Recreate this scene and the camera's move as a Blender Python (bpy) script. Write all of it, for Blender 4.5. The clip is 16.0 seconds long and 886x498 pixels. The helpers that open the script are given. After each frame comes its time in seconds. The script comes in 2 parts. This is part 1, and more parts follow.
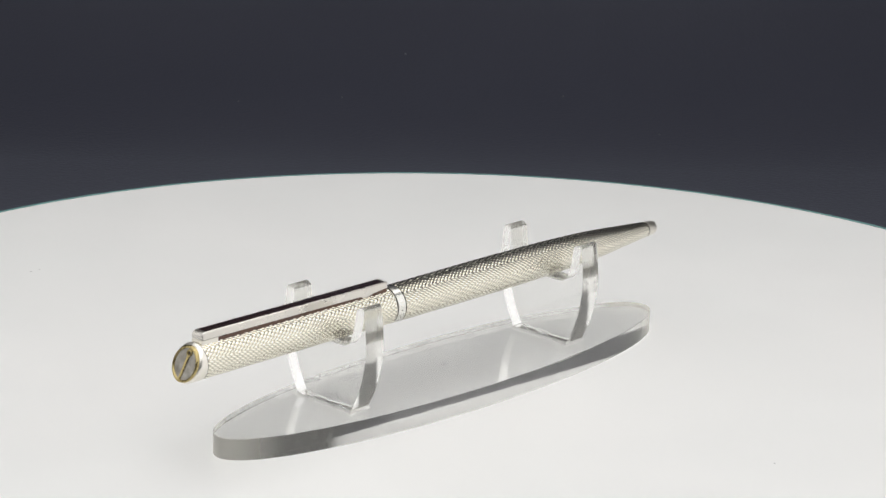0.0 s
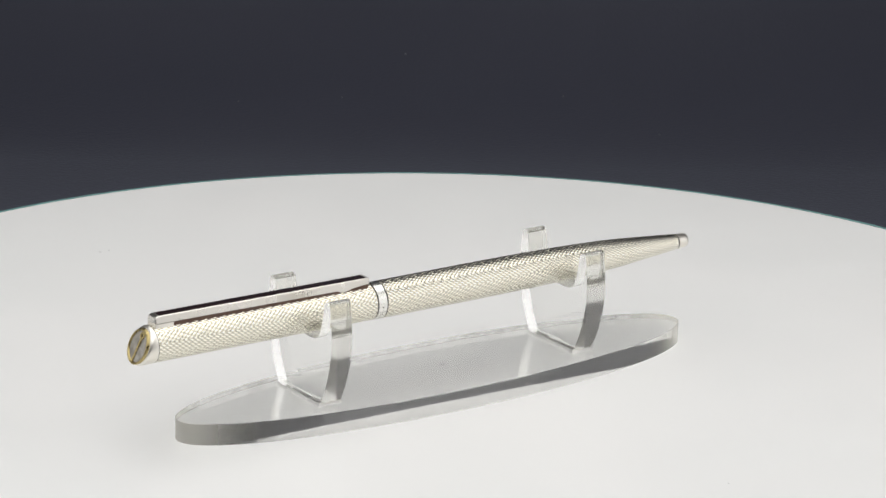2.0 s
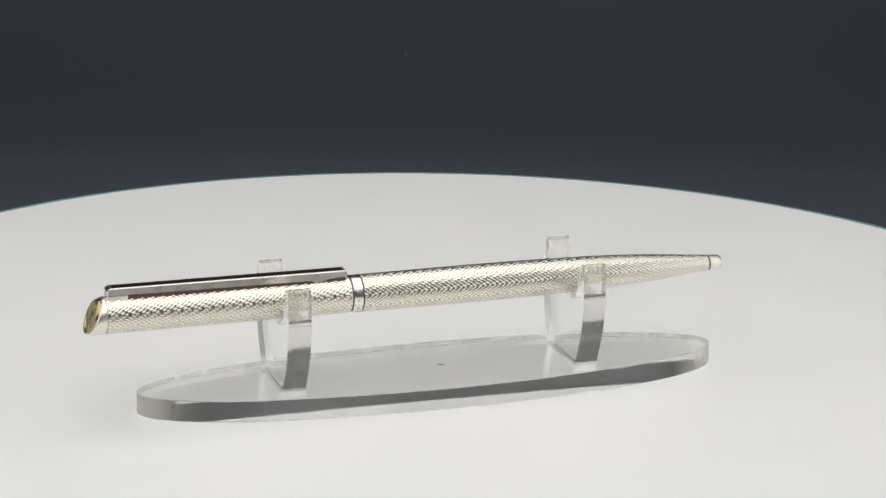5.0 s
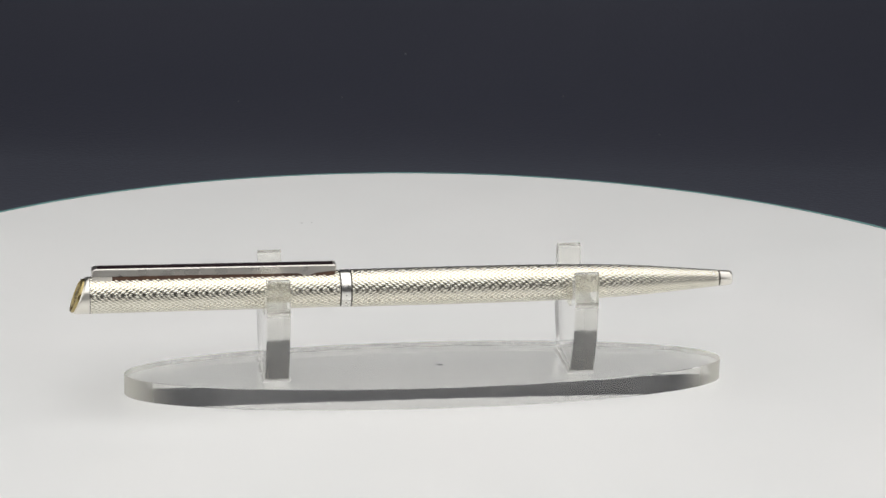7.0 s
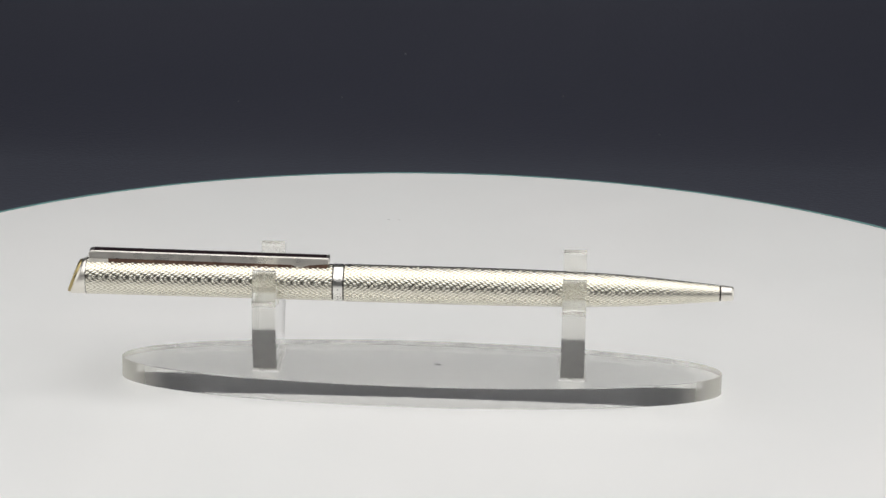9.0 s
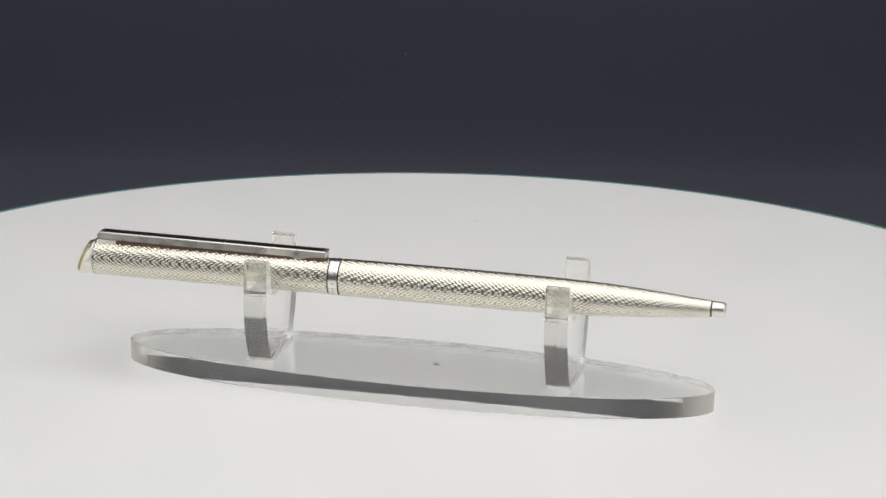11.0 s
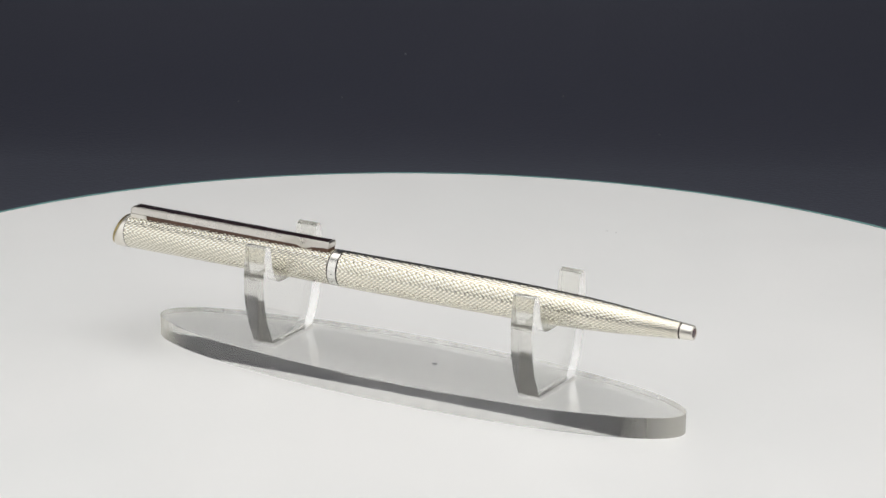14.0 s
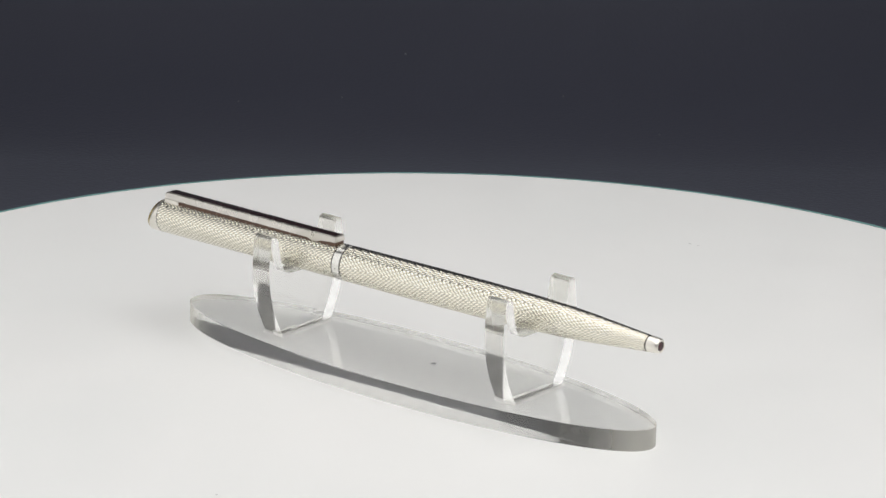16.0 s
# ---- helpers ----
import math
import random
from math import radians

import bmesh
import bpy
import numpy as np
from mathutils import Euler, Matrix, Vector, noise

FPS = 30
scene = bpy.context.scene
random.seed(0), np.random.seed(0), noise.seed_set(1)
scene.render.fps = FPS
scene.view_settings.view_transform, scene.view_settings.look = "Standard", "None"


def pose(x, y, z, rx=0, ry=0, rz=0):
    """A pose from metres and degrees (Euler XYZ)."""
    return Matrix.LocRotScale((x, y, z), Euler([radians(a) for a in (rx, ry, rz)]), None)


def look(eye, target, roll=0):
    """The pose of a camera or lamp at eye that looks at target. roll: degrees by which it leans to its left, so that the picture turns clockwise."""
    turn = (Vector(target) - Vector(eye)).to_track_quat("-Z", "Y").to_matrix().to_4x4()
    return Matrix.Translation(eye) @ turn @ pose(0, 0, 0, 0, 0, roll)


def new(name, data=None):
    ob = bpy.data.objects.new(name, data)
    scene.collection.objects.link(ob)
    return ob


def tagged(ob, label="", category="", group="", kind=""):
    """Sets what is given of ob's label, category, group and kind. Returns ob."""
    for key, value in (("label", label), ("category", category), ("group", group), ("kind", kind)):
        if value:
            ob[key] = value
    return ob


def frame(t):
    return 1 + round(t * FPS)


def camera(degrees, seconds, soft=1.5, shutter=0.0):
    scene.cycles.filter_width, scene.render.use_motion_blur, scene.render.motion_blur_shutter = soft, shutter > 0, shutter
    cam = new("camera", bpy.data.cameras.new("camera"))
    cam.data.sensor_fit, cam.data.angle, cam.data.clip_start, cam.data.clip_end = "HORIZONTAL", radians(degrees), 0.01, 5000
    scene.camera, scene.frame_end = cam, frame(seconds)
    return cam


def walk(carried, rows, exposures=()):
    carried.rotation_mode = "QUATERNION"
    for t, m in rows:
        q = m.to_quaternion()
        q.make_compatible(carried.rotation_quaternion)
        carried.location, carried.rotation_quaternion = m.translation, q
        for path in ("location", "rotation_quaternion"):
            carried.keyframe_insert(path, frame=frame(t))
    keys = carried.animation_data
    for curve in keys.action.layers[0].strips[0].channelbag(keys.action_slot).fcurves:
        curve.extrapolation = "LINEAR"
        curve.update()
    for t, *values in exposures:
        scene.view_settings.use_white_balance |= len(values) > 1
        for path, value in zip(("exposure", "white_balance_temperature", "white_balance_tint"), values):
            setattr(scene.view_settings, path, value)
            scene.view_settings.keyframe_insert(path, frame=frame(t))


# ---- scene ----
# A silver ballpoint pen on a clear acrylic stand, turning on a white turntable before a dark backdrop.
MM = 0.001

# ---- camera ----
EYE = Vector((0.0, -0.63359, 0.22101))
AHEAD = Vector((0.000461, 0.956359, -0.292195))
cam = camera(15.646, 16.0)
walk(cam, [(0, look(EYE, EYE + AHEAD, 1.0774)), (16, look(EYE, EYE + AHEAD, 1.0774))],
     exposures=[(0, 0.06), (3.5, 0.0), (7, -0.07), (12, -0.06), (16, 0.03)])

# ---- light ----
world = bpy.data.worlds.new("world")
scene.world = world
world.use_nodes = True
world.node_tree.nodes["Background"].inputs[0].default_value = (0.5, 0.55, 0.65, 1)
world.node_tree.nodes["Background"].inputs[1].default_value = 0.02


def area_lamp(name, eye, target, width, depth, power, colour):
    data = bpy.data.lights.new(name, "AREA")
    data.shape, data.size, data.size_y = "RECTANGLE", width, depth
    data.energy, data.color = power, colour
    ob = new(name, data)
    ob.matrix_world = look(eye, target)
    return ob


# the light panel over the table, reaching further to the front than to the back, and the lit sides of the tent
area_lamp("overhead_light", (0.01, -0.165, 0.45), (0.01, -0.1649, 0.0), 0.62, 0.93, 3.13, (1.0, 0.99, 0.985))
area_lamp("side_light_right", (0.38, -0.14, 0.18), (0.0, -0.14, 0.17), 0.52, 0.46, 0.50, (1.0, 0.99, 0.985))
area_lamp("side_light_left", (-0.38, -0.14, 0.18), (0.0, -0.14, 0.17), 0.52, 0.46, 0.45, (1.0, 0.99, 0.985))


# ---- materials ----
def shader(name, colour, rough=0.5, metal=0.0, **more):
    m = bpy.data.materials.new(name)
    m.use_nodes = True
    b = m.node_tree.nodes["Principled BSDF"]
    b.inputs["Base Color"].default_value = (*colour, 1)
    b.inputs["Roughness"].default_value = rough
    b.inputs["Metallic"].default_value = metal
    for key, value in more.items():
        b.inputs[key.replace("_", " ")].default_value = value
    return m


def mottle(m, low, high, scale, detail=3.0, socket="Base Color", stretch=(1, 1, 1)):
    """Varies a colour or a value of m between low and high by noise of that scale."""
    nt = m.node_tree
    b = nt.nodes["Principled BSDF"]
    co = nt.nodes.new("ShaderNodeTexCoord")
    mp = nt.nodes.new("ShaderNodeMapping")
    mp.inputs["Scale"].default_value = stretch
    nz = nt.nodes.new("ShaderNodeTexNoise")
    nz.inputs["Scale"].default_value, nz.inputs["Detail"].default_value = scale, detail
    nt.links.new(co.outputs["Object"], mp.inputs["Vector"])
    nt.links.new(mp.outputs["Vector"], nz.inputs["Vector"])
    if socket == "Base Color":
        rp = nt.nodes.new("ShaderNodeValToRGB")
        rp.color_ramp.elements[0].position, rp.color_ramp.elements[1].position = 0.3, 0.7
        rp.color_ramp.elements[0].color, rp.color_ramp.elements[1].color = (*low, 1), (*high, 1)
        nt.links.new(nz.outputs["Fac"], rp.inputs["Fac"])
        nt.links.new(rp.outputs["Color"], b.inputs[socket])
    else:
        mr = nt.nodes.new("ShaderNodeMapRange")
        mr.inputs["From Min"].default_value, mr.inputs["From Max"].default_value = 0.3, 0.7
        mr.inputs["To Min"].default_value, mr.inputs["To Max"].default_value = low, high
        nt.links.new(nz.outputs["Fac"], mr.inputs["Value"])
        nt.links.new(mr.outputs["Result"], b.inputs[socket])
    return m


def relief(m, scale, strength, distance, detail=4.0):
    nt = m.node_tree
    co = nt.nodes.new("ShaderNodeTexCoord")
    nz = nt.nodes.new("ShaderNodeTexNoise")
    bp = nt.nodes.new("ShaderNodeBump")
    nz.inputs["Scale"].default_value, nz.inputs["Detail"].default_value = scale, detail
    bp.inputs["Strength"].default_value, bp.inputs["Distance"].default_value = strength, distance
    nt.links.new(co.outputs["Object"], nz.inputs["Vector"])
    nt.links.new(nz.outputs["Fac"], bp.inputs["Height"])
    nt.links.new(bp.outputs["Normal"], nt.nodes["Principled BSDF"].inputs["Normal"])
    return m


WHITE = mottle(mottle(shader("white_lacquer", (0.8, 0.8, 0.78), 0.42), (0.845, 0.85, 0.835), (0.87, 0.865, 0.85), 14),
               0.36, 0.48, 60, socket="Roughness")
RIM = shader("green_glass_edge", (0.25, 0.52, 0.50), 0.15)
CLOTH = relief(mottle(shader("dark_blue_grey_paper", (0.03, 0.033, 0.042), 0.6, Sheen_Weight=1.0, Sheen_Roughness=0.25, Sheen_Tint=(0.82, 0.89, 1.0, 1.0)), (0.036, 0.038, 0.056), (0.044, 0.046, 0.065), 6),
               900, 0.3, 0.0003)


def hazy(m, amount, colour):
    """Lets a share of the light scatter at the surface of a clear material."""
    nt = m.node_tree
    b, out = nt.nodes["Principled BSDF"], nt.nodes["Material Output"]
    di, tr = nt.nodes.new("ShaderNodeBsdfDiffuse"), nt.nodes.new("ShaderNodeBsdfTranslucent")
    di.inputs["Color"].default_value = tr.inputs["Color"].default_value = (*colour, 1)
    half, mix = nt.nodes.new("ShaderNodeMixShader"), nt.nodes.new("ShaderNodeMixShader")
    half.inputs[0].default_value = 0.5
    co, nz, mr = nt.nodes.new("ShaderNodeTexCoord"), nt.nodes.new("ShaderNodeTexNoise"), nt.nodes.new("ShaderNodeMapRange")
    nz.inputs["Scale"].default_value, nz.inputs["Detail"].default_value = 420, 6
    mr.inputs["From Min"].default_value, mr.inputs["From Max"].default_value = 0.3, 0.7
    mr.inputs["To Min"].default_value, mr.inputs["To Max"].default_value = amount * 0.75, amount * 1.25
    for p, q in ((co.outputs["Object"], nz.inputs["Vector"]), (nz.outputs["Fac"], mr.inputs["Value"]), (mr.outputs["Result"], mix.inputs[0]),
                 (di.outputs[0], half.inputs[1]), (tr.outputs[0], half.inputs[2]), (b.outputs[0], mix.inputs[1]),
                 (half.outputs[0], mix.inputs[2]), (mix.outputs[0], out.inputs["Surface"])):
        nt.links.new(p, q)
    return m


ACRYLIC = hazy(shader("clear_acrylic", (0.98, 0.98, 0.97), 0.02, Transmission_Weight=1.0, IOR=1.49), 0.03, (0.9, 0.9, 0.88))
# the plate's grey tint stands in for its switched-off shadow on the table
PLATE = hazy(shader("shade_tinted_acrylic", (0.80, 0.80, 0.79), 0.0, Transmission_Weight=1.0, IOR=1.58), 0.025, (0.9, 0.9, 0.88))
CUT = hazy(shader("cut_acrylic_edge", (0.97, 0.97, 0.94), 0.09, Transmission_Weight=1.0, IOR=1.49), 0.09, (0.92, 0.89, 0.80))
GLUE = hazy(shader("clear_glue", (0.97, 0.97, 0.95), 0.05, Transmission_Weight=1.0, IOR=1.47), 0.3, (0.95, 0.94, 0.92))
EDGE = hazy(shader("sawn_acrylic_rim", (0.88, 0.88, 0.86), 0.045, Transmission_Weight=1.0, IOR=1.58), 0.022, (0.9, 0.88, 0.80))


def end_haze(m, start, end, most):
    """Makes the haze of m grow towards both ends of the piece."""
    nt = m.node_tree
    mix = nt.nodes["Material Output"].inputs["Surface"].links[0].from_node
    co, xyz, ab, mr, top = (nt.nodes.new("ShaderNode" + k) for k in ("TexCoord", "SeparateXYZ", "Math", "MapRange", "Math"))
    ab.operation, top.operation, mr.interpolation_type = "ABSOLUTE", "MAXIMUM", "SMOOTHSTEP"
    mr.inputs["From Min"].default_value, mr.inputs["From Max"].default_value = start, end
    mr.inputs["To Min"].default_value, mr.inputs["To Max"].default_value = 0.0, most
    old = mix.inputs[0].links[0].from_socket
    for p, q in ((co.outputs["Object"], xyz.inputs[0]), (xyz.outputs["X"], ab.inputs[0]), (ab.outputs[0], mr.inputs["Value"]),
                 (mr.outputs["Result"], top.inputs[0]), (old, top.inputs[1]), (top.outputs[0], mix.inputs[0])):
        nt.links.new(p, q)


def sawn(m, stretch, strength):
    """Fine parallel saw marks on a cut face."""
    nt = m.node_tree
    co, mp, nz, bp = (nt.nodes.new("ShaderNode" + k) for k in ("TexCoord", "Mapping", "TexNoise", "Bump"))
    mp.inputs["Scale"].default_value = stretch
    nz.inputs["Scale"].default_value, nz.inputs["Detail"].default_value = 1.0, 3.0
    bp.inputs["Strength"].default_value, bp.inputs["Distance"].default_value = strength, 0.00004
    for p, q in ((co.outputs["Object"], mp.inputs["Vector"]), (mp.outputs["Vector"], nz.inputs["Vector"]), (nz.outputs["Fac"], bp.inputs["Height"]),
                 (bp.outputs["Normal"], nt.nodes["Principled BSDF"].inputs["Normal"])):
        nt.links.new(p, q)


sawn(EDGE, (260, 260, 5200), 0.12)
sawn(CUT, (4200, 300, 300), 0.3)
# the pale end haze stands in for light scattering inside the long plate
end_haze(EDGE, 0.050, 0.0615, 0.45)


def furrow_shade(m, low, high):
    """Paints shade into the colour of the cut furrows, so the grains stay visible."""
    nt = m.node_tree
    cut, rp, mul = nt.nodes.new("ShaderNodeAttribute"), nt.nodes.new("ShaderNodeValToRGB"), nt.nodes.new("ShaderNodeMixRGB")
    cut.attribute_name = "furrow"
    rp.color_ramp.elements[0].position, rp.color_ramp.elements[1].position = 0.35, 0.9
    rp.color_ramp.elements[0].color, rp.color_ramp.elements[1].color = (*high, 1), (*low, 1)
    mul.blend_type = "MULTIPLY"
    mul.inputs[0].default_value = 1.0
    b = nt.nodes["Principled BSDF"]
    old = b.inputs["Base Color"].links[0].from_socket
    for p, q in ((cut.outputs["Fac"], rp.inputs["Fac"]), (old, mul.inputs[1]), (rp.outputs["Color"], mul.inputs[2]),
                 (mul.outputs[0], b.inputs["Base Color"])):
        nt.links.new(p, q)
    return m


SILVER = furrow_shade(mottle(shader("engraved_silver", (0.84, 0.80, 0.69), 0.21, 1.0), (0.93, 0.90, 0.795), (0.965, 0.94, 0.85), 260), (0.54, 0.52, 0.465), (1.0, 1.0, 1.0))
POLISHED = mottle(shader("polished_silver", (0.82, 0.81, 0.77), 0.2, 1.0), 0.16, 0.28, 500, socket="Roughness")
SATIN = mottle(shader("satin_silver", (0.84, 0.81, 0.74), 0.34, 1.0), 0.28, 0.42, 400, socket="Roughness")
CLIP = mottle(shader("clip_silver", (0.70, 0.67, 0.62), 0.28, 1.0), 0.22, 0.36, 260, socket="Roughness")
BRUSHED = mottle(shader("brushed_silver", (0.9, 0.87, 0.80), 0.55, 1.0), 0.48, 0.6, 300, socket="Roughness")
GROOVE = shader("tarnished_groove", (0.09, 0.08, 0.07), 0.45, 0.8)
LACQUER = mottle(shader("dark_brown_lacquer", (0.02, 0.008, 0.008), 0.12), (0.015, 0.008, 0.009), (0.027, 0.013, 0.014), 420)
BROWN = mottle(shader("gap_shade_brown", (0.2, 0.06, 0.035), 0.35), (0.075, 0.033, 0.02), (0.13, 0.065, 0.035), 300)
GOLD = mottle(shader("gold", (0.44, 0.355, 0.165), 0.28, 1.0), 0.22, 0.36, 900, socket="Roughness")
PEARL = mottle(shader("grey_enamel", (0.5, 0.5, 0.48), 0.15), (0.17, 0.15, 0.12), (0.42, 0.40, 0.35), 450)
CHIP = shader("pale_chip", (0.7, 0.7, 0.66), 0.6)
DUST = shader("grey_dust", (0.6, 0.6, 0.59), 0.9)
DARK = shader("dark_speck", (0.17, 0.17, 0.17), 0.7)
INK = shader("dark_red_plastic", (0.05, 0.008, 0.012), 0.25)
LINT = shader("pale_lint", (0.13, 0.14, 0.15), 0.9)
TENT = mottle(shader("white_cloth", (0.8, 0.8, 0.79), 0.9), (0.76, 0.76, 0.75), (0.82, 0.82, 0.81), 8)
ROOM = mottle(shader("grey_room_paint", (0.6, 0.6, 0.61), 0.9), (0.57, 0.57, 0.58), (0.63, 0.63, 0.64), 2)


# ---- building helpers ----
def mesh_of(name, bm, material, smooth=40):
    """A mesh from a bmesh given in millimetres."""
    bmesh.ops.recalc_face_normals(bm, faces=bm.faces[:])
    bm.transform(Matrix.Scale(MM, 4))
    me = bpy.data.meshes.new(name)
    bm.to_mesh(me)
    bm.free()
    me.materials.append(material)
    if smooth:
        me.polygons.foreach_set("use_smooth", [True] * len(me.polygons))
        me.set_sharp_from_angle(angle=radians(smooth))
    return me


def part(name, bm, material, parent, label="", smooth=40):
    ob = new(name, mesh_of(name, bm, material, smooth))
    ob.parent = parent
    return tagged(ob, label=label)


def box(x0, x1, y0, y1, z0, z1, bevel=0.0, segments=2):
    bm = bmesh.new()
    bmesh.ops.create_cube(bm, size=1)
    bm.transform(Matrix.Translation(((x0 + x1) / 2, (y0 + y1) / 2, (z0 + z1) / 2)) @ Matrix.Diagonal((x1 - x0, y1 - y0, z1 - z0, 1)))
    if bevel:
        bmesh.ops.bevel(bm, geom=bm.edges[:], offset=bevel, segments=segments, affect="EDGES", profile=0.5)
    return bm


def turned(rows, steps=96, axis="x", closed=True):
    """A turned body from rows of (place along the axis, radius)."""
    bm = bmesh.new()
    rings = []
    for a, r in rows:
        ring = []
        for k in range(steps):
            w = 2 * math.pi * k / steps
            c, s = r * math.cos(w), r * math.sin(w)
            ring.append(bm.verts.new((a, c, s) if axis == "x" else (c, s, a)))
        rings.append(ring)
    for p, q in zip(rings, rings[1:]):
        for k in range(steps):
            bm.faces.new((p[k], p[(k + 1) % steps], q[(k + 1) % steps], q[k]))
    if closed:
        bm.faces.new(rings[0][::-1])
        bm.faces.new(rings[-1])
    return bm


def prism(outline, x0, x1, bevel=0.0):
    """An outline in y and z, drawn out from x0 to x1."""
    bm = bmesh.new()
    a = [bm.verts.new((x0, y, z)) for y, z in outline]
    b = [bm.verts.new((x1, y, z)) for y, z in outline]
    n = len(a)
    caps = [bm.faces.new(a), bm.faces.new(b[::-1])]
    for k in range(n):
        bm.faces.new((a[k], b[k], b[(k + 1) % n], a[(k + 1) % n]))
    if bevel:
        bmesh.ops.bevel(bm, geom=list({e for f in caps for e in f.edges}), offset=bevel, segments=2, affect="EDGES", profile=0.5)
    return bm


def plane_blob(x, y, z, rx, ry, seed, steps=14, thick=0.05):
    """A small flat speck with an uneven outline."""
    rnd = random.Random(seed)
    bm = bmesh.new()
    ring = []
    for k in range(steps):
        w, f = 2 * math.pi * k / steps, rnd.uniform(0.75, 1.15)
        ring.append((x + rx * f * math.cos(w), y + ry * f * math.sin(w)))
    low = [bm.verts.new((px, py, z)) for px, py in ring]
    top = [bm.verts.new((x + (px - x) * 0.8, y + (py - y) * 0.8, z + thick)) for px, py in ring]
    bm.faces.new(low[::-1])
    bm.faces.new(top)
    for k in range(steps):
        bm.faces.new((low[k], low[(k + 1) % steps], top[(k + 1) % steps], top[k]))
    return bm


# ---- the setting ----
def backdrop():
    """A seamless dark sheet: a floor under the turntable that sweeps up into a wall."""
    floor, wall, bend = -45.0, 540.0, 220.0
    rows = [(-350.0 + 90 * k, floor) for k in range(9)]
    rows = [r for r in rows if r[0] < wall - bend]
    for k in range(17):
        w = math.pi / 2 * k / 16
        rows.append((wall - bend + bend * math.sin(w), floor + bend * (1 - math.cos(w))))
    rows += [(wall, floor + bend + 60 * k) for k in range(1, 4)]
    bm = bmesh.new()
    lines = [[bm.verts.new((x, y, z)) for x in range(-390, 391, 65)] for y, z in rows]
    for p, q in zip(lines, lines[1:]):
        for k in range(len(p) - 1):
            bm.faces.new((p[k], p[k + 1], q[k + 1], q[k]))
    ob = new("backdrop", mesh_of("backdrop", bm, CLOTH))
    sol = ob.modifiers.new("thickness", "SOLIDIFY")
    sol.thickness, sol.offset = 0.0008, -1
    tagged(ob, "matte dark blue-grey paper sheet curving up behind the turntable", "backdrop", kind="structure")


def room():
    """Plain dark walls that close the place."""
    for name, b in (("floor", (-1500, 1500, -1250, 1200, -120, -80)), ("ceiling", (-1500, 1500, -1250, 1200, 1700, 1740)),
                    ("wall_north", (-1500, 1500, 1200, 1240, -80, 1700)), ("wall_south", (-1500, 1500, -1290, -1250, -80, 1700)),
                    ("wall_east", (1500, 1540, -1250, 1200, -80, 1700)), ("wall_west", (-1540, -1500, -1250, 1200, -80, 1700))):
        ob = new(name, mesh_of(name, box(*b), ROOM, 0))
        tagged(ob, "plain grey painted surface of the studio", name.split("_")[0], kind="structure")


def tent():
    """White cloth walls at both sides of the turntable, behind the side lights."""
    for name, x0, x1, y1 in (("wall_tent_west", -402, -400, 140), ("wall_tent_east", 400, 402, 140)):
        ob = new(name, mesh_of(name, box(x0, x1, -400, y1, -69, 440), TENT, 0))
        tagged(ob, "plain white cloth side wall of the light tent", "wall", kind="structure")


backdrop()
room()
tent()


# ---- turntable ----
def turntable():
    thing = new("turntable")
    tagged(thing, "round white turntable with a thin green glass rim", "turntable")
    part("disc", turned([(-6.0, 156.9), (-0.35, 156.9), (0.0, 156.5)], 256, "z"), WHITE, thing, "smooth white lacquered top")
    bm = turned([(-5.8, 156.92), (-5.8, 157.9), (-5.4, 158.3), (-0.5, 158.3), (-0.1, 157.9), (-0.02, 156.92)], 256, "z", closed=False)
    part("rim", bm, RIM, thing, "thin green glass edge")
    part("foot", turned([(-44.5, 60.0), (-20.0, 60.0), (-6.2, 66.0)], 96, "z"), GROOVE, thing, "dark round drive base")
    part("centre_mark", plane_blob(0.2, -1.6, 0.02, 0.85, 0.55, 3, thick=0.03), DARK, thing, "small dark mark")
    for k, (x, y, rx) in enumerate(((31.9, -74.05, 0.22), (-45.6, 105.8, 0.45), (-43.3, 106.5, 0.25))):
        part("dust_speck", plane_blob(x, y, 0.01, rx, 0.22, 20 + k, 10, 0.04), DUST, thing, "tiny grey speck of dust")
    return thing


# ---- pen stand ----
def ellipse_plate(a, b, z0, z1, edge, steps=384):
    bm = bmesh.new()
    rings = []
    for z, inset in ((z0, edge), (z0 + edge, 0), (z1 - edge, 0), (z1, edge)):
        rings.append([bm.verts.new(((a - inset) * math.cos(2 * math.pi * k / steps), (b - inset) * math.sin(2 * math.pi * k / steps), z))
                      for k in range(steps)])
    bm.faces.new(rings[0][::-1])
    bm.faces.new(rings[-1])
    for p, q in zip(rings, rings[1:]):
        for k in range(steps):
            bm.faces.new((p[k], p[(k + 1) % steps], q[(k + 1) % steps], q[k]))
    return bm


def smoothed(points, times=3):
    """An open line with its corners cut again and again; its ends stay."""
    for _ in range(times):
        line = [points[0]]
        for (ya, za), (yb, zb) in zip(points, points[1:]):
            line += [(0.75 * ya + 0.25 * yb, 0.75 * za + 0.25 * zb), (0.25 * ya + 0.75 * yb, 0.25 * za + 0.75 * zb)]
        points = line + [points[-1]]
    return points


def cradle_outline(low):
    """Half of it runs up the bowed outside and down into the seat, mirrored to the other side."""
    half = [(7.4, 4.12), (8.25, 5.5), (9.75, 8.5), (10.9, 12.0), (11.6, 15.6), (11.82, 18.8), (11.6, 22.0), (11.25, 25.0), (11.0, 26.2), (10.3, 26.5),
            (9.6, 26.2)]
    for k in range(14):
        y = 9.0 * (1 - (k / 13) ** 1.5)
        half.append((y, low + 8.2 * (y / 9.0) ** 9))
    half = smoothed(half)
    return half + [(-y, z) for y, z in reversed(half[:-1])]


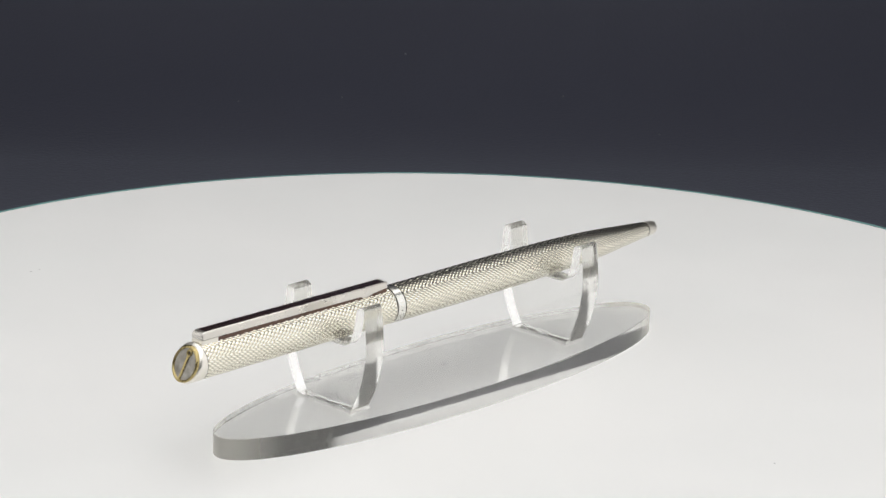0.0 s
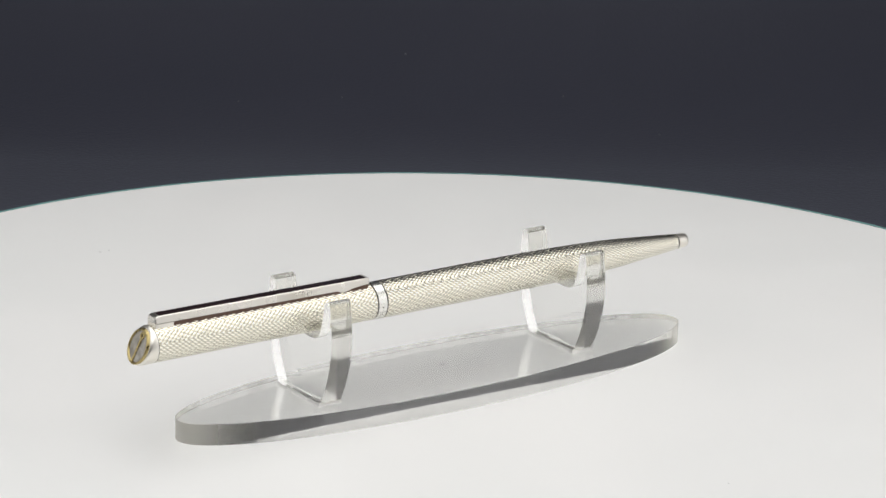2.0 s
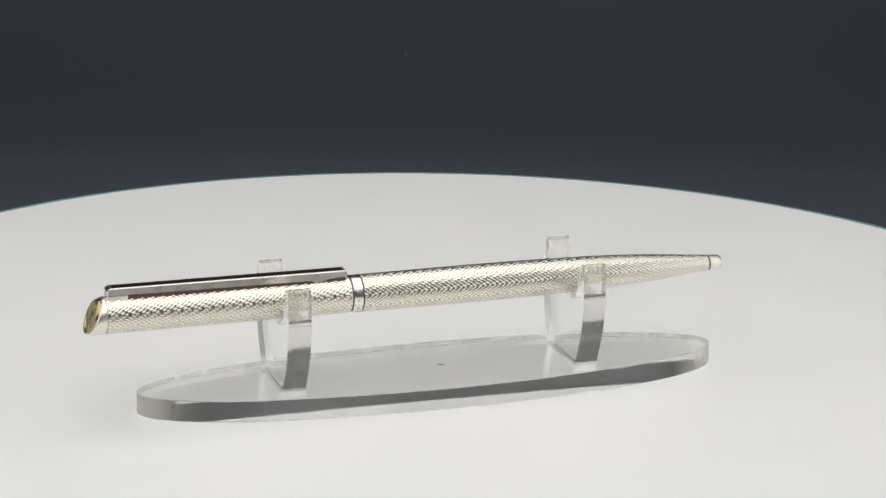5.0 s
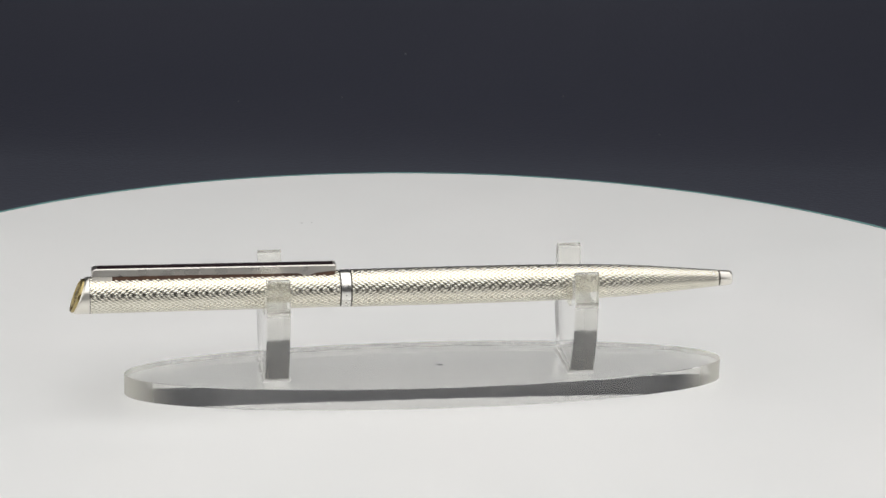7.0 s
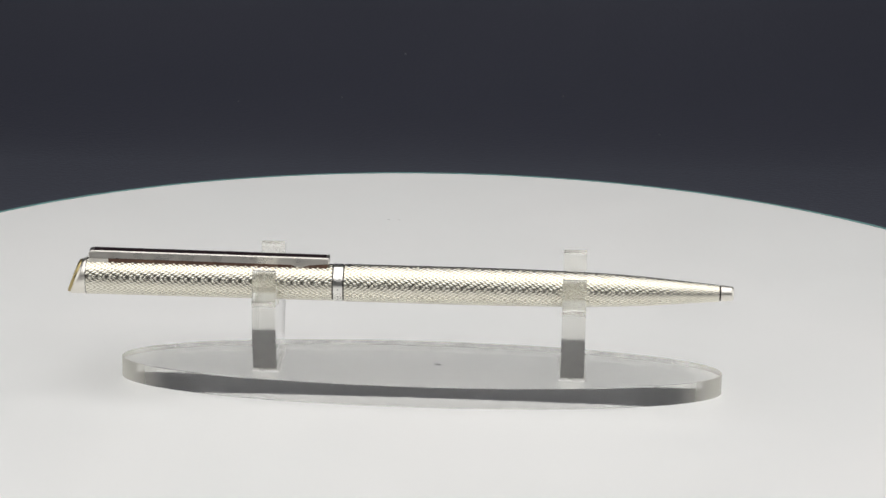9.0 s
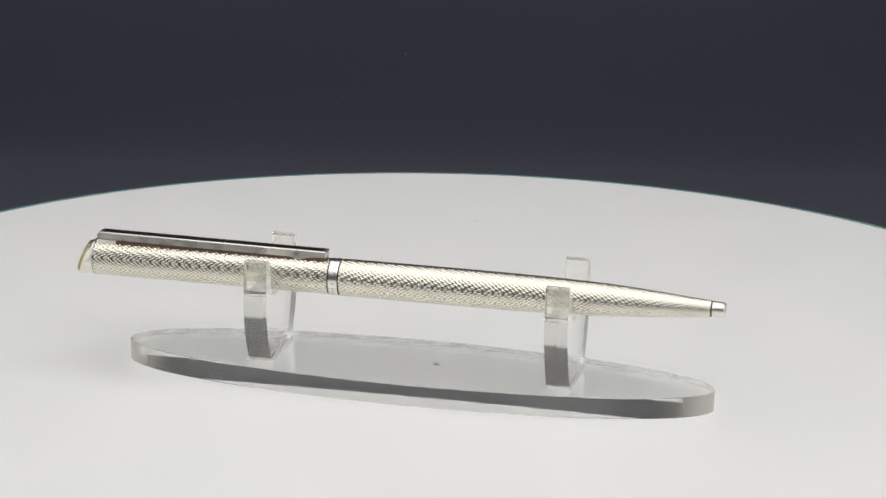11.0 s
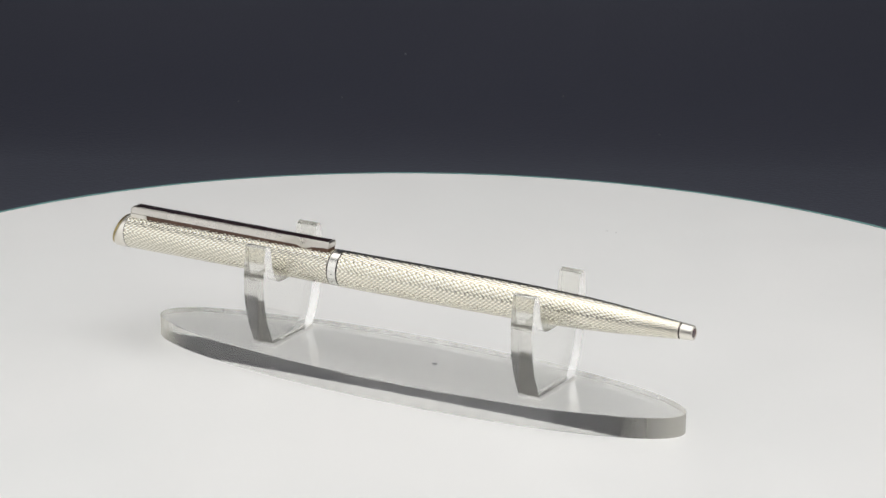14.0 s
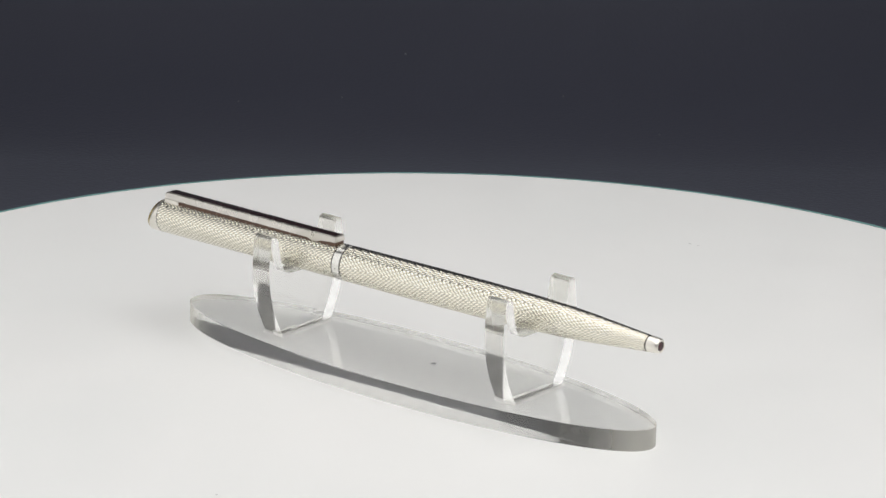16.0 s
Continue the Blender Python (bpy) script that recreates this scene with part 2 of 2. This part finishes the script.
def cut_faces(ob, material, test):
    """Gives the sawn faces of an acrylic piece their hazier surface; light passes through the piece."""
    ob.data.materials.append(material)
    ob.visible_shadow = False
    for f in ob.data.polygons:
        if test(f.normal):
            f.material_index = 1


def glue(x0, x1, half, z):
    """A low uneven bead that runs round the foot of a cradle."""
    rnd = random.Random(int(x1 * 10))
    loop = []
    for (xa, ya), (xb, yb) in zip(((x0, -half), (x1, -half), (x1, half), (x0, half)), ((x1, -half), (x1, half), (x0, half), (x0, -half))):
        loop += [(xa + (xb - xa) * k / 8, ya + (yb - ya) * k / 8) for k in range(8)]
    mid = (x0 + x1) / 2
    bm = bmesh.new()
    rings = [[], [], [], []]
    for x, y in loop:
        w, h = rnd.uniform(0.35, 0.75), rnd.uniform(0.35, 0.7)
        ox, oy = (1 if x > mid else -1), max(-1.0, min(1.0, y / half * 1.0))
        for ring, (out, up) in zip(rings, ((w, 0.0), (w * 0.55, h * 0.35), (0.16, h), (-0.05, h * 0.9))):
            ring.append(bm.verts.new((x + ox * out, y + oy * out, z + up)))
    n = len(loop)
    for p, q in zip(rings, rings[1:]):
        for k in range(n):
            bm.faces.new((p[k], p[(k + 1) % n], q[(k + 1) % n], q[k]))
    return bm


def pen_stand():
    thing = new("pen_stand")
    tagged(thing, "clear acrylic pen stand with an oval base and two cradles", "pen stand")
    base = part("base", ellipse_plate(61.9, 14.7, -0.31, 4.08, 0.12), PLATE, thing, "oval clear acrylic plate", smooth=25)
    cut_faces(base, EDGE, lambda n: abs(n.z) < 0.98)
    for x0, x1, seat in ((-33.9, -29.1, 17.58), (28.7, 33.5, 17.68)):
        cradle = part("cradle", prism(cradle_outline(seat), x0, x1, 0.22), ACRYLIC, thing, "clear acrylic cradle with a curved seat", smooth=30)
        cut_faces(cradle, CUT, lambda n: abs(n.x) < 0.9)
    for x0, x1 in ((-33.9, -29.1), (28.7, 33.5)):
        part("glue_seam", glue(x0, x1, 7.5, 4.09), GLUE, thing, "glossy pale bead of clear glue")
    part("speck", plane_blob(45.86, -2.98, 4.09, 0.34, 0.28, 8), DARK, thing, "tiny dark speck")
    rnd = random.Random(5)
    for k in range(12):
        w = math.radians(rnd.choice((-1, 1)) * rnd.uniform(60, 125))
        bm = bmesh.new()
        bmesh.ops.create_icosphere(bm, subdivisions=1, radius=rnd.uniform(0.06, 0.13))
        bm.transform(Matrix.Translation((61.9 * math.cos(w), 14.72 * math.sin(w), rnd.uniform(0.9, 3.6))))
        part("chip", bm, CHIP, thing, "tiny pale chip on the sawn rim")
    return thing


# ---- pen ----
def engraved(x0, x1, radius, name, parent, label, tip):
    """A tube cut all over with barley grains: rows of long grains that run askew, first one way and then the other, round the tube."""
    pitch, fine, around, depth = 1.05, 6, 240, 0.09
    band, grain = 24, 6
    lean = 0.13
    step = pitch / fine
    reach = band * lean
    n = int((x1 - x0 + 2 * reach) / step) + 2
    i, k = np.meshgrid(np.arange(n), np.arange(around), indexing="ij")
    zig = np.abs((k - tip) % (2 * band) - band) * lean
    x = np.clip(x0 - reach + i * step + zig, x0, x1)
    f = (i % fine) / fine
    g = ((k + (i // fine % 2) * grain // 2) % grain) / grain
    rib = 1 - np.abs(2 * f - 1) ** 1.5
    corn = 1 - np.abs(2 * g - 1) ** 1.7
    cut = rib * (0.22 + 0.78 * corn)
    r = np.array([radius(v) for v in x.ravel()]).reshape(x.shape)
    r = r + depth * np.minimum(1.0, r / 3.4) * (cut - 0.75)
    w = 2 * math.pi * k / around
    points = np.stack((x, r * np.cos(w), r * np.sin(w)), axis=-1).reshape(-1, 3) * MM
    a = i[:-1] * around + k[:-1]
    b = i[:-1] * around + (k[:-1] + 1) % around
    quads = np.stack((a, b, b + around, a + around), axis=-1).reshape(-1, 4)
    spread = np.ptp(x.ravel()[quads], axis=1) > 1e-6
    me = bpy.data.meshes.new(name)
    me.from_pydata(points.tolist(), [], quads[spread].tolist())
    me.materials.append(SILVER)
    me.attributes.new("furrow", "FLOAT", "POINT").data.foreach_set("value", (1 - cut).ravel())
    me.polygons.foreach_set("use_smooth", [True] * len(me.polygons))
    me.update()
    ob = new(name, me)
    ob.parent = parent
    return tagged(ob, label=label)


def barrel_radius(x):
    knots = [(-16, 3.84), (8, 3.86), (20, 3.80), (28.7, 3.66), (34.5, 3.50), (40.3, 3.29), (46.2, 2.92), (52.0, 2.43), (56.5, 2.04), (60.8, 1.66)]
    for (xa, ra), (xb, rb) in zip(knots, knots[1:]):
        if x <= xb:
            return ra + (rb - ra) * max(0.0, (x - xa)) / (xb - xa)
    return knots[-1][1]


def slanted(bm, x_at, slope):
    """Shifts each point along x by its height, for the oblique end."""
    for v in bm.verts:
        v.co.x = x_at + v.co.x + slope * v.co.z
    return bm


def pen():
    """Its axis runs along x; the origin lies on the axis."""
    thing = new("pen")
    tagged(thing, "silver ballpoint pen with barley-grain engraving lying in the stand", "pen")
    cap = lambda x: 3.76
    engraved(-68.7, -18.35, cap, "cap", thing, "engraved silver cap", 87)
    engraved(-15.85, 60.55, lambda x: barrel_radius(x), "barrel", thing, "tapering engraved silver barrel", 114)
    # middle band with two dark grooves and tiny punched marks
    band = part("band", turned([(-18.1, 3.70), (-18.05, 3.82), (-16.15, 3.86), (-16.1, 3.72)], 128), POLISHED, thing, "smooth polished silver band")
    for x0, x1 in ((-18.36, -18.09), (-16.11, -15.84)):
        part("groove", turned([(x0, 3.66), (x1, 3.66)], 96), GROOVE, band, "dark narrow groove")
    for k, w in enumerate((-0.1, -0.55, -0.85)):
        bm = box(-0.13, 0.13, -0.1, 0.1, -0.02, 0.015)
        bm.transform(Matrix.Translation((-17.1, -3.855 * math.cos(w), 3.855 * math.sin(w))) @ Matrix.Rotation(math.pi / 2 + -w, 4, "X"))
        part("hallmark", bm, GROOVE, band, "tiny punched mark")
    # oblique end of the cap: collar, gold ring, enamel halves and a gold bar
    slope = 0.38
    bm = turned([(-0.85, 0.5), (-0.8, 3.3), (-0.55, 3.62), (-0.2, 3.76)], 128)
    slanted(bm, -70.2, slope)
    steps = 128
    bm.verts.ensure_lookup_table()
    last = [v for v in bm.verts][-steps:]
    back = []
    for v in last:
        back.append(bm.verts.new((-68.80, v.co.y, v.co.z)))
    for f in [f for f in bm.faces if len(f.verts) > 4]:
        bm.faces.remove(f)
    for k in range(steps):
        bm.faces.new((last[k], last[(k + 1) % steps], back[(k + 1) % steps], back[k]))
    bm.faces.new(back)
    first = [v for v in bm.verts][:steps]
    bm.faces.new(first)
    collar = part("end_collar", bm, SATIN, thing, "smooth silver end collar cut at a slant")
    part("groove", turned([(-68.8, 3.74), (-68.66, 3.74)], 96), GROOVE, collar, "dark narrow joint line")
    bm = turned([(-0.8, 2.86), (-1.15, 2.9), (-1.3, 2.99), (-1.36, 3.12), (-1.3, 3.26), (-1.15, 3.35), (-0.9, 3.4), (-0.4, 3.4), (-0.5, 2.86)], 96, closed=False)
    part("ring", slanted(bm, -70.2, slope), GOLD, collar, "gold ring")
    part("inlay", slanted(turned([(-1.0, 3.0), (-0.8, 3.02)], 64), -70.2, slope), PEARL, collar, "grey pearly enamel disc")
    bm = box(-1.26, -0.9, -0.26, 0.26, -3.0, 1.7, 0.08)
    bm.transform(Matrix.Rotation(radians(11), 4, "X"))
    part("bar", slanted(bm, -70.2, slope), GOLD, collar, "slanting gold bar")
    bm = turned([(-0.9, 0.32), (-1.26, 0.32), (-1.36, 0.5), (-1.26, 0.7), (-0.9, 0.7)], 40, closed=False)
    bm.transform(Matrix.Rotation(radians(11), 4, "X") @ Matrix.Translation((0, 0, 2.2)))
    part("eye", slanted(bm, -70.2, slope), GOLD, collar, "small gold loop")
    bm = turned([(-1.06, 0.31), (-0.95, 0.31)], 32)
    bm.transform(Matrix.Rotation(radians(11), 4, "X") @ Matrix.Translation((0, 0, 2.2)))
    part("hole", slanted(bm, -70.2, slope), GROOVE, collar, "dark round hole")
    # clip: a channel with a dark inlay on top, a block at its root and a spring bump near its end
    side = [(-68.3, 4.15), (-26.8, 4.15), (-25.9, 3.5), (-25.2, 3.42), (-24.2, 3.5), (-23.2, 4.15), (-19.0, 4.15),
            (-19.0, 5.50), (-67.6, 5.80), (-68.1, 5.60), (-68.3, 5.2)]
    bm = bmesh.new()
    half = lambda z: 1.58 - 0.10 * (z - 4.15)
    a = [bm.verts.new((x, -half(z), z)) for x, z in side]
    b = [bm.verts.new((x, half(z), z)) for x, z in side]
    bm.faces.new(a)
    bm.faces.new(b[::-1])
    for k in range(len(a)):
        bm.faces.new((a[k], b[k], b[(k + 1) % len(a)], a[(k + 1) % len(a)]))
    bmesh.ops.bevel(bm, geom=bm.edges[:], offset=0.18, segments=1, affect="EDGES", profile=0.5)
    clip = part("clip", bm, CLIP, thing, "flat polished silver clip", smooth=20)
    bm = box(-67.2, -19.6, -1.05, 1.05, 5.3, 5.53, 0.05)
    for v in bm.verts:
        v.co.z += 0.31 - 0.33 * (v.co.x + 68.3) / 49.3
    part("inlay", bm, LACQUER, clip, "dark brown lacquer inlay")
    part("foot", box(-68.25, -64.2, -1.6, 1.6, 3.0, 4.2, 0.12), BRUSHED, clip, "pale satin silver foot block")
    # its brown colour paints the shade and reflection in the gap under the clip
    part("underside", box(-64.25, -19.3, -1.48, 1.48, 3.3, 4.16), BROWN, clip, "red-brown underside strip coloured like the shaded gap below the clip")
    # nose
    nose = part("nose", turned([(60.85, 1.45), (60.9, 1.66), (62.9, 1.50), (63.3, 1.40), (63.45, 1.22), (63.4, 1.0), (62.9, 0.95)], 64), SATIN, thing,
                "smooth silver nose cone")
    part("groove", turned([(60.5, 1.55), (60.9, 1.55)], 64), GROOVE, nose, "dark narrow groove")
    part("opening", turned([(62.95, 0.94), (63.3, 0.94), (63.36, 0.7)], 32), INK, nose, "dark red point opening")
    return thing


TABLE = turntable()
STAND = pen_stand()
PEN = pen()


# pale specks of lint on the backdrop sheet, where the eye meets it
def lint():
    for k, (x, y, z, s) in enumerate(LINT_AT):
        bm = bmesh.new()
        bmesh.ops.create_icosphere(bm, subdivisions=1, radius=s)
        for v in bm.verts:
            v.co *= random.Random(k * 31 + v.index).uniform(0.6, 1.2)
        bm.transform(Matrix.Translation((x, y, z)))
        ob = new("lint", mesh_of("lint", bm, LINT))
        tagged(ob, "tiny pale speck of lint clinging to the backdrop", "lint", group="lint on the backdrop")


LINT_AT = [(-66.2, 371.6, -37.8, 0.5), (-33.0, 375.3, -36.8, 0.38), (-13.0, 401.6, -28.3, 0.48), (38.4, 378.8, -36.0, 0.42), (68.3, 353.3, -41.4, 0.45)]
lint()


# ---- the turning ----
def motions():
    """All three turn together with the table at an even pace."""
    times = [0.5 * k for k in range(33)]
    turn = lambda t: -11.597 - 5.30984 * (t - 8)
    stand = pose(-2.20 * MM, -5.633 * MM, 0, 0, 0, 14.638)
    lying = stand @ pose(0, -0.85 * MM, 21.40 * MM, 0, 0, 0.35)
    walk(TABLE, [(t, pose(0, 0, -0.37 * MM, 0, 0, turn(t))) for t in times])
    walk(STAND, [(t, pose(0, 0, 0, 0, 0, turn(t)) @ stand) for t in times])
    walk(PEN, [(t, pose(0, 0, 0, 0, 0, turn(t)) @ lying) for t in times])


motions()
